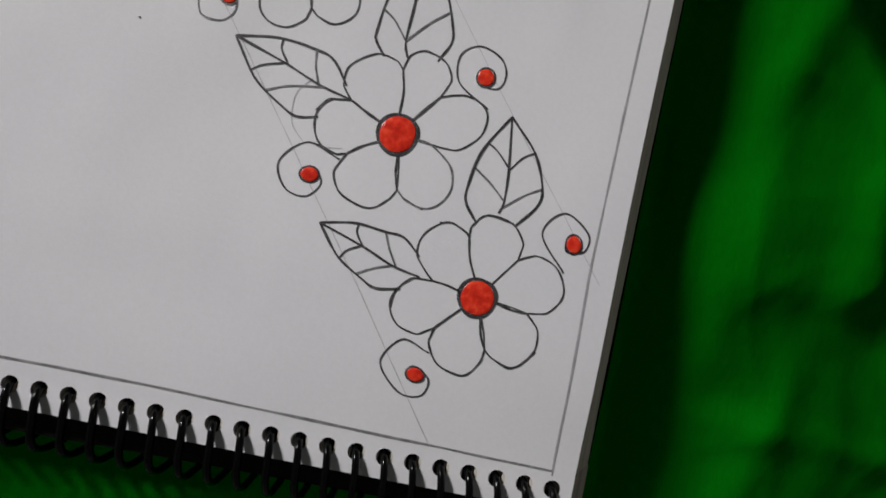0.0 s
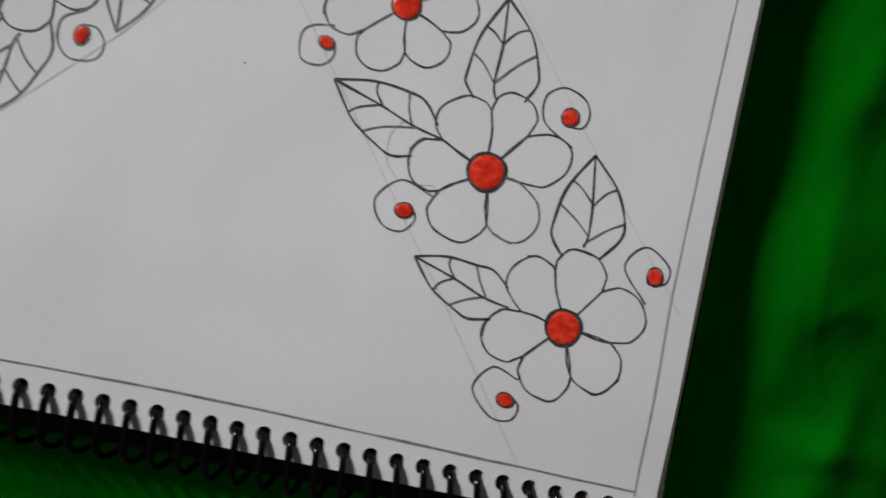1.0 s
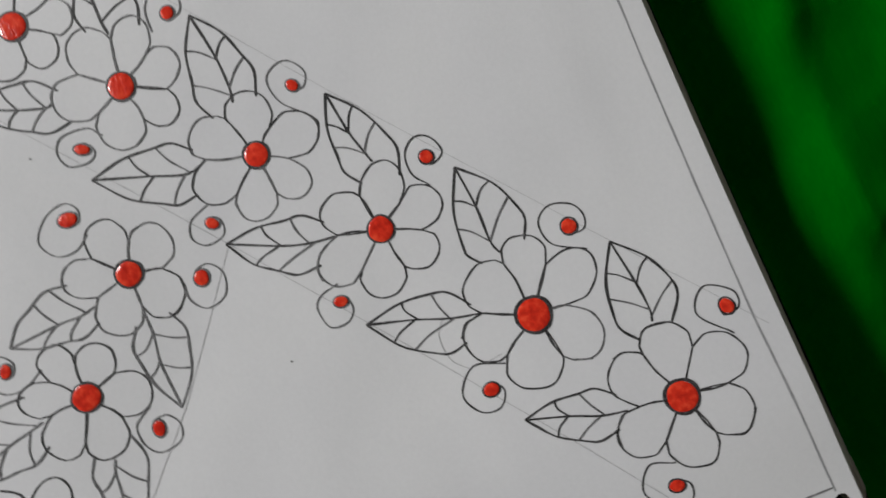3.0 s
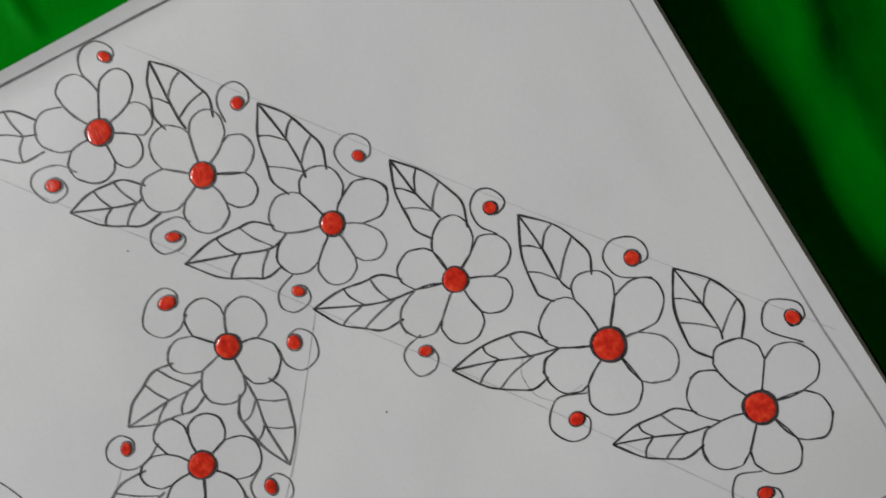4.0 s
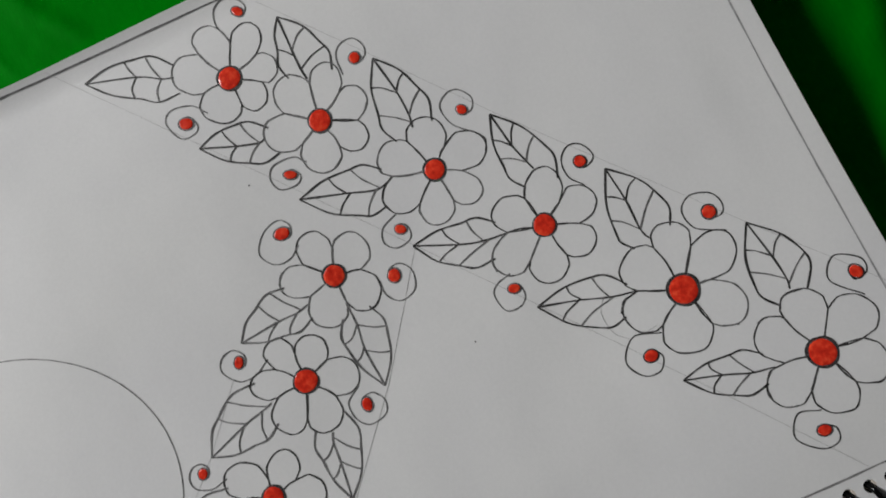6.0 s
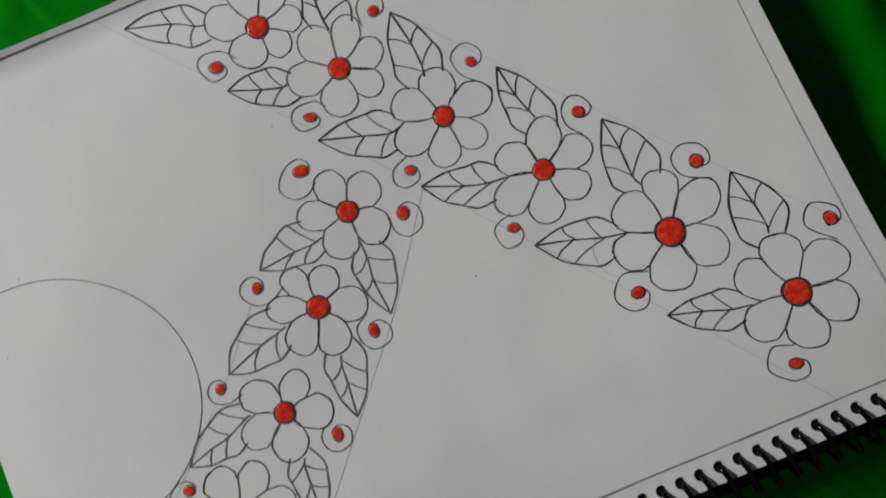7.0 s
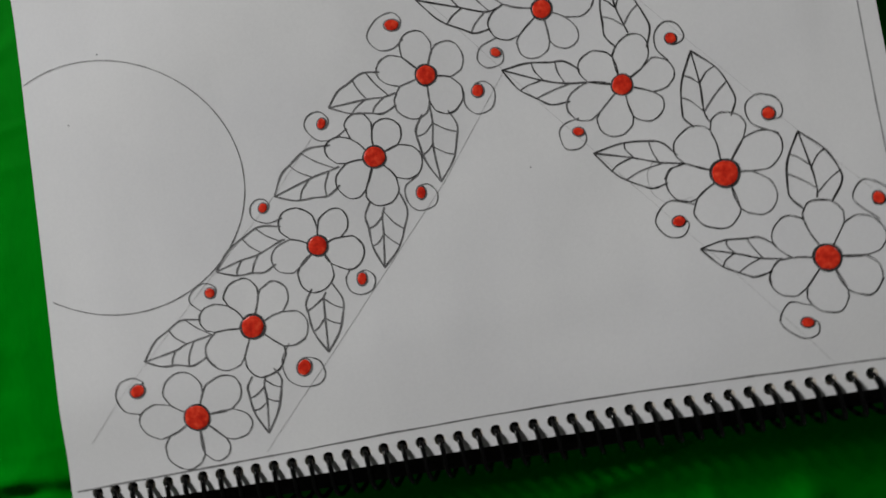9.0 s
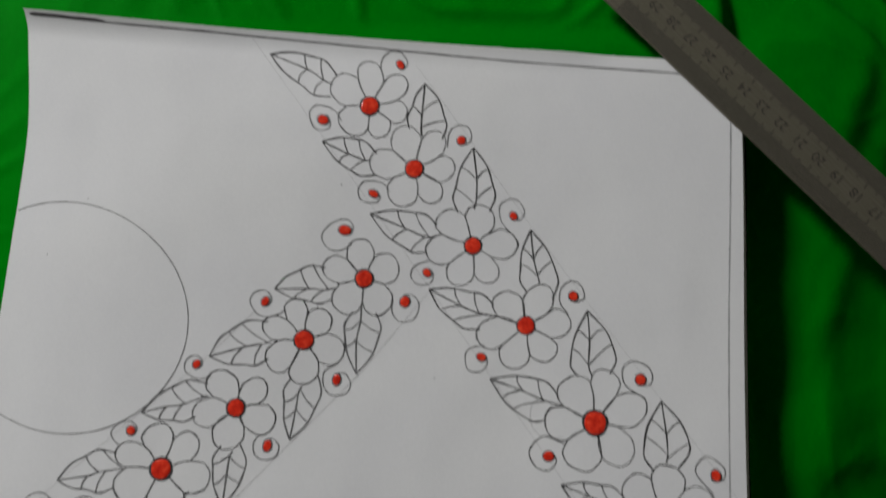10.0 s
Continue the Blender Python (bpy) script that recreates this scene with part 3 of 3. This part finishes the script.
flower(-99.3, 131.9, 3.8, 3.5, [(141, 11.9, 130, 15.7, 108, 18.7, 88, 15.7), (79, 12.6, 72, 16.3, 54, 18.7, 34, 14.1), (29, 10.7, 26, 13.6, 7, 16.5, -13, 14.9), (-27, 12.0, -36, 14.7, -54, 16.5, -71, 14.1), (-80, 10.3, -87, 13.6, -115, 16.7, -145, 12.9), (-155, 9.0, -159, 12.8, 178, 18.3, 155, 17.3)])
flower(-119.0, 157.7, 4.0, 3.7, [(115, 13.1, 109, 17.7, 93, 19.6, 75, 16.0), (63, 11.4, 60, 15.5, 44, 19.1, 25, 16.5), (15, 11.6, 8, 13.9, -13, 15.8, -33, 13.1), (-34, 10.7, -50, 13.4, -74, 14.0, -89, 10.7), (-91, 9.3, -99, 12.0, -127, 14.8, -162, 13.3), (-177, 9.5, 175, 13.3, 152, 18.9, 130, 18.1)])
flower(-117.6, 86.1, 3.7, 3.4, [(134, 10.4, 119, 14.6, 95, 16.1, 74, 12.0), (68, 8.7, 62, 11.3, 37, 15.1, 1, 12.6), (-14, 8.5, -29, 13.3, -60, 16.0, -83, 13.2), (-92, 9.2, -99, 13.4, -122, 16.3, -149, 14.5), (-166, 9.9, -179, 14.7, 163, 17.4, 143, 14.7)])
flower(-140.0, 60.7, 3.9, 3.7, [(133, 10.3, 123, 15.6, 100, 16.5, 87, 12.3), (87, 8.9, 80, 11.9, 55, 14.4, 29, 11.7), (19, 9.0, 6, 13.7, -17, 16.6, -40, 14.6), (-53, 10.3, -65, 14.7, -90, 17.1, -110, 14.4), (-114, 11.6, -120, 14.9, -138, 16.9, -162, 14.9), (-177, 9.9, 179, 13.4, 160, 17.6, 142, 14.6)])
flower(-164.3, 33.6, 3.6, 3.3, [(157, 9.7, 149, 14.2, 125, 16.7, 94, 11.5), (82, 5.5, 77, 9.6, 50, 14.8, 22, 11.9), (11, 8.2, 5, 12.9, -19, 16.2, -45, 14.1), (-62, 7.6, -73, 12.3, -105, 16.2, -133, 12.1), (-139, 9.5, -142, 12.6, -164, 16.6, 174, 14.7)])
flower(-190.5, 10.0, 4.3, 3.7, [(131, 10.8, 126, 14.4, 96, 17.0, 77, 13.8), (72, 10.8, 69, 13.3, 51, 17.5, 29, 15.3), (17, 11.2, 9, 16.4, -12, 18.9, -31, 16.1), (-41, 12.7, -50, 15.0, -85, 17.5, -106, 14.1), (-114, 10.4, -118, 13.9, -142, 18.7, -166, 17.6), (179, 13.0, 174, 16.4, 159, 18.7, 141, 15.4)])
flower(-214.7, -17.4, 4.5, 4.3, [(147, 9.8, 137, 14.3, 106, 16.7, 76, 12.4), (67, 8.8, 63, 12.2, 38, 19.0, 16, 17.0), (5, 12.6, -4, 17.4, -18, 19.3, -37, 15.3), (-44, 12.1, -50, 15.0, -70, 16.7, -86, 13.5), (-89, 13.0, -97, 16.0, -120, 18.7, -146, 16.0), (-156, 11.9, -160, 15.6, 176, 20.6, 156, 16.2)])
leaf(0.2, 43.1, -86.7, 22.7, (0.77, -7.9), (1.10, -5.2), (0.69, 9.1), (1.08, 4.5), [(0, 0.28, 0.53, 0.9), (0, 0.56, 0.87, 0.8), (1, 0.34, 0.55, 1.2), (1, 0.70, 0.94, 0.2)])
leaf(-37.8, 10.2, -17.1, 25.7, (0.55, 5.3), (0.88, 4.4), (0.55, -6.5), (0.87, -4.8), [(0, 0.31, 0.44, 0.2), (0, 0.55, 0.77, -0.5), (1, 0.30, 0.42, -0.1), (1, 0.50, 0.74, -0.7)])
leaf(-28.0, 76.7, -85.9, 25.0, (0.78, -7.8), (0.99, -5.8), (0.66, 9.4), (0.97, 7.4), [(0, 0.30, 0.46, 0.0), (0, 0.59, 0.85, -0.9), (1, 0.31, 0.47, 0.5), (1, 0.54, 0.85, -0.2)])
leaf(-65.7, 48.5, -17.5, 30.4, (0.58, 6.3), (0.89, 2.8), (0.58, -9.2), (0.82, -7.6), [(0, 0.31, 0.46, 0.0), (0, 0.58, 0.72, -0.6), (1, 0.23, 0.42, 0.0), (1, 0.40, 0.76, -0.8)])
leaf(-51.1, 108.3, -79.1, 21.8, (0.70, -6.7), (1.11, -5.8), (0.80, 7.0), (1.29, 4.2), [(0, 0.33, 0.56, -0.9), (0, 0.61, 0.88, -0.7), (1, 0.31, 0.54, -0.7), (1, 0.64, 0.85, -0.3)])
leaf(-91.3, 83.0, -19.7, 29.6, (0.53, 5.0), (0.87, 4.1), (0.46, -8.0), (0.82, -7.6), [(0, 0.32, 0.50, -1.2), (0, 0.59, 0.75, -1.4), (1, 0.26, 0.48, -1.5), (1, 0.47, 0.82, -1.6)])
leaf(-75.4, 141.6, -87.4, 25.5, (0.63, -7.3), (1.02, -6.9), (0.58, 7.5), (1.02, 6.5), [(0, 0.32, 0.54, 0.7), (0, 0.65, 0.93, 0.3), (1, 0.37, 0.51, 1.2), (1, 0.63, 0.84, 0.9)])
leaf(-116.6, 112.6, -15.7, 29.1, (0.58, 6.0), (0.92, 4.4), (0.60, -8.7), (0.90, -7.9), [(0, 0.36, 0.52, -1.1), (0, 0.60, 0.88, -1.1), (1, 0.42, 0.55, -1.7), (1, 0.71, 0.84, -1.9)])
leaf(-96.5, 168.4, -90.9, 22.8, (0.45, -4.7), (0.84, -5.5), (0.57, 8.5), (1.00, 8.6), [(0, 0.43, 0.62, -0.5), (1, 0.32, 0.53, -0.4), (1, 0.68, 0.83, -0.5)])
leaf(-137.7, 141.8, -18.4, 21.0, (0.55, 5.6), (1.05, 3.5), (0.73, -7.1), (1.20, -5.4), [(0, 0.36, 0.57, -0.5), (0, 0.67, 0.92, -0.5), (1, 0.44, 0.57, -1.1), (1, 0.74, 0.92, -1.1)])
leaf(-162.3, 178.9, -24.3, 29.9, (0.53, 6.9), (0.98, 4.4), (0.63, -6.2), (1.04, -5.5), [(0, 0.43, 0.58, 1.3), (0, 0.67, 0.86, 0.5), (1, 0.58, 0.58, 1.1), (1, 0.83, 0.86, -0.1)])
leaf(-152.9, 80.4, 3.3, 24.1, (0.35, 6.8), (0.80, 8.4), (0.56, -5.0), (0.93, -4.6), [(0, 0.42, 0.57, 0.6), (0, 0.63, 0.89, -0.1), (1, 0.31, 0.54, 0.0), (1, 0.61, 0.81, -0.6)])
leaf(-118.7, 48.3, 88.8, 28.5, (0.54, 5.8), (0.83, 3.5), (0.50, -7.6), (0.83, -6.4), [(0, 0.60, 0.73, 0.3), (0, 0.37, 0.47, 0.8), (1, 0.57, 0.73, -0.1), (1, 0.31, 0.44, 0.9)])
leaf(-176.4, 52.9, 15.6, 24.7, (0.40, 8.0), (0.98, 8.3), (0.50, -6.2), (0.87, -6.3), [(0, 0.38, 0.59, 0.8), (0, 0.59, 0.93, 0.1), (1, 0.31, 0.55, 0.5), (1, 0.66, 0.84, 0.1)])
leaf(-142.8, 22.2, 81.1, 21.0, (0.65, 5.4), (1.06, 5.2), (0.67, -7.0), (1.23, -5.3), [(0, 0.65, 0.85, 0.7), (0, 0.35, 0.54, 0.3), (1, 0.64, 0.93, 0.1), (1, 0.39, 0.58, 0.2)])
leaf(-200.2, 30.6, 15.7, 26.0, (0.52, 6.8), (1.00, 5.1), (0.43, -5.7), (0.73, -6.5), [(0, 0.48, 0.64, -0.5), (0, 0.70, 0.93, 0.2), (1, 0.25, 0.37, -0.1), (1, 0.42, 0.60, -0.7)])
leaf(-166.2, -2.9, 83.9, 20.5, (0.65, 6.3), (1.03, 5.1), (0.63, -5.5), (1.11, -2.6), [(0, 0.71, 0.93, 1.1), (0, 0.37, 0.59, 0.5), (1, 0.71, 0.89, 0.8), (1, 0.46, 0.56, 0.6)])
leaf(-229.7, 4.3, 12.1, 25.6, (0.44, 6.9), (0.90, 6.5), (0.41, -5.2), (0.79, -6.6), [(0, 0.46, 0.63, 0.3), (0, 0.72, 1.00, 0.1), (1, 0.34, 0.46, -0.4), (1, 0.56, 0.74, -0.4)])
leaf(-190.9, -26.6, 84.3, 19.0, (0.70, 5.8), (1.00, 4.7), (0.84, -5.5), (1.12, -3.7), [(0, 0.64, 0.84, 0.4), (0, 0.42, 0.57, -0.2), (1, 0.80, 0.95, -0.5), (1, 0.58, 0.64, -0.6)])
curl(19.6, 16.9, 1.8, 2.2, 12, [(-106, 6.4), (-188, 7.6), (-244, 7.4), (-313, 4.1), (-383, 2.8), (-479, 2.3), (-536, 1.9)])
curl(-9.9, -18.8, 2.1, 1.6, -8, [(77, 5.7), (122, 8.3), (171, 8.3), (236, 5.3), (296, 4.8), (350, 3.2), (470, 1.9), (530, 2.2)])
curl(-7.5, 50.8, 2.1, 2.2, 12, [(-81, 6.8), (-159, 6.3), (-210, 7.8), (-248, 7.5), (-295, 5.8), (-341, 4.7), (-392, 3.8), (-477, 2.0), (-547, 2.0)])
curl(-42.5, 20.5, 2.2, 1.8, 2, [(44, 7.2), (106, 7.5), (168, 7.6), (222, 6.3), (273, 5.1), (334, 3.3), (430, 1.8), (525, 2.1)])
curl(-33.6, 82.2, 2.0, 1.8, -49, [(-111, 7.0), (-155, 5.8), (-211, 5.7), (-259, 6.1), (-301, 5.2), (-364, 4.3), (-432, 2.4), (-530, 1.9)])
curl(-69.3, 56.8, 2.0, 1.5, -18, [(87, 4.5), (138, 5.4), (173, 6.5), (223, 7.3), (263, 5.8), (302, 3.9), (366, 1.8), (502, 1.8)])
curl(-58.1, 113.8, 1.9, 1.5, -54, [(-91, 7.7), (-154, 5.4), (-216, 7.0), (-256, 7.1), (-289, 6.3), (-339, 4.7), (-396, 2.7), (-532, 1.7)])
curl(-92.3, 89.5, 2.0, 1.5, -38, [(84, 4.9), (150, 5.6), (192, 6.8), (232, 6.0), (289, 4.2), (351, 2.5), (433, 1.7), (507, 2.1)])
curl(-80.4, 144.5, 1.9, 1.9, -30, [(-159, 6.1), (-211, 6.0), (-249, 6.6), (-290, 6.3), (-335, 4.6), (-381, 3.0), (-478, 2.0), (-567, 1.9)])
curl(-115.5, 120.9, 2.3, 1.4, -29, [(19, 6.1), (57, 5.7), (127, 6.3), (168, 6.6), (211, 5.6), (274, 3.7), (328, 3.2), (406, 1.8), (502, 2.2)])
curl(-107.1, 176.2, 2.2, 1.5, -54, [(-135, 9.5), (-176, 8.3), (-210, 7.9), (-243, 6.5), (-279, 4.7), (-344, 3.0), (-411, 2.0), (-547, 2.3)])
curl(-137.9, 151.0, 2.5, 2.0, -29, [(4, 7.2), (51, 6.0), (115, 6.8), (154, 6.6), (224, 5.0), (283, 4.3), (325, 3.7), (410, 2.4), (515, 2.6)])
curl(-126.3, 105.4, 2.8, 2.0, -7, [(-69, 6.4), (-99, 8.4), (-129, 10.0), (-164, 9.7), (-208, 6.1), (-274, 4.5), (-332, 3.6), (-387, 2.4), (-513, 2.4)])
curl(-100.7, 77.5, 2.1, 2.3, -22, [(-179, 5.0), (-138, 6.7), (-100, 8.2), (-59, 7.7), (-12, 5.8), (39, 4.2), (101, 2.6), (182, 1.9)])
curl(-156.2, 75.3, 1.6, 2.0, -22, [(-24, 8.5), (-63, 6.6), (-114, 5.9), (-177, 6.1), (-220, 5.6), (-268, 4.3), (-330, 2.8), (-405, 2.0), (-475, 2.0)])
curl(-126.1, 45.7, 1.7, 2.3, -6, [(97, 5.9), (150, 5.9), (205, 5.6), (253, 6.2), (308, 6.4), (349, 5.5), (400, 3.9), (465, 2.4), (539, 1.7)])
curl(-180.9, 49.7, 1.6, 1.8, -21, [(-42, 7.0), (-83, 5.5), (-141, 5.0), (-186, 4.6), (-233, 3.9), (-281, 3.0), (-333, 2.4), (-393, 1.9)])
curl(-151.0, 19.8, 1.7, 2.3, -11, [(137, 5.3), (174, 5.6), (217, 5.7), (258, 5.4), (307, 5.1), (359, 4.4), (416, 3.2), (480, 2.3), (548, 1.8)])
curl(-203.2, 23.8, 1.8, 1.8, -20, [(-128, 6.9), (-162, 7.6), (-184, 7.0), (-225, 4.7), (-272, 3.1), (-331, 2.4), (-392, 1.9)])
curl(-175.1, -6.5, 2.5, 2.9, -29, [(118, 9.3), (157, 7.9), (207, 6.9), (254, 6.5), (303, 7.6), (333, 7.4), (370, 5.7), (415, 3.7), (474, 2.8), (537, 2.7)])
curl(-233.7, -5.2, 2.8, 2.2, 19, [(-100, 7.9), (-134, 8.5), (-172, 8.2), (-210, 6.9), (-257, 4.8), (-314, 3.5), (-227, 2.4), (-177, 3.1)])


# ---- the steel ruler over the far corner ----
def ruler():
    long, wide, thick = 0.335, 0.0275, 0.0010
    base = tagged(new("steel_ruler"), "worn brushed steel ruler lying across the page corner", "ruler")
    bm = bmesh.new()
    box(bm, (0, 0, 0), (long, wide, thick))
    bmesh.ops.bevel(bm, geom=list(bm.edges), offset=0.0003, segments=2, affect="EDGES")
    part("blade", bm, STEEL_M, base)
    for edge, up in ((0.0, 1), (wide, -1)):
        for i in range(301):
            x = 0.006 + i * 0.001
            tall = 0.0096 if i % 10 == 0 else 0.0086 if i % 5 == 0 else 0.0074
            if i == 0:
                bm = bmesh.new()
            a, b = sorted((edge + up * 0.0004, edge + up * tall))
            box(bm, (x - 0.00024, a, thick - 0.0001), (x + 0.00024, b, thick + 0.00002))
        tagged(part("graduation", bm, INK_M, base, "fine etched millimetre marks"), kind="stuff")
    for i in range(1, 31):
        cu = bpy.data.curves.new("numeral", "FONT")
        cu.body, cu.size, cu.align_x, cu.align_y = str(i), 0.0058, "CENTER", "CENTER"
        tmp = bpy.data.objects.new("numeral", cu)
        me = bpy.data.meshes.new_from_object(tmp)
        bpy.data.objects.remove(tmp)
        me.materials.append(INK_M)
        o = new("numeral", me)
        o.parent = base
        o.location = (0.006 + i * 0.01, wide / 2, thick + 0.00004)
    return base


rule = ruler()
RULE_AT, RULE_TURN = (0.2171, 0.0038, 0.0136), 134.8
rule.matrix_world = pose(*RULE_AT, 0, 0, RULE_TURN)
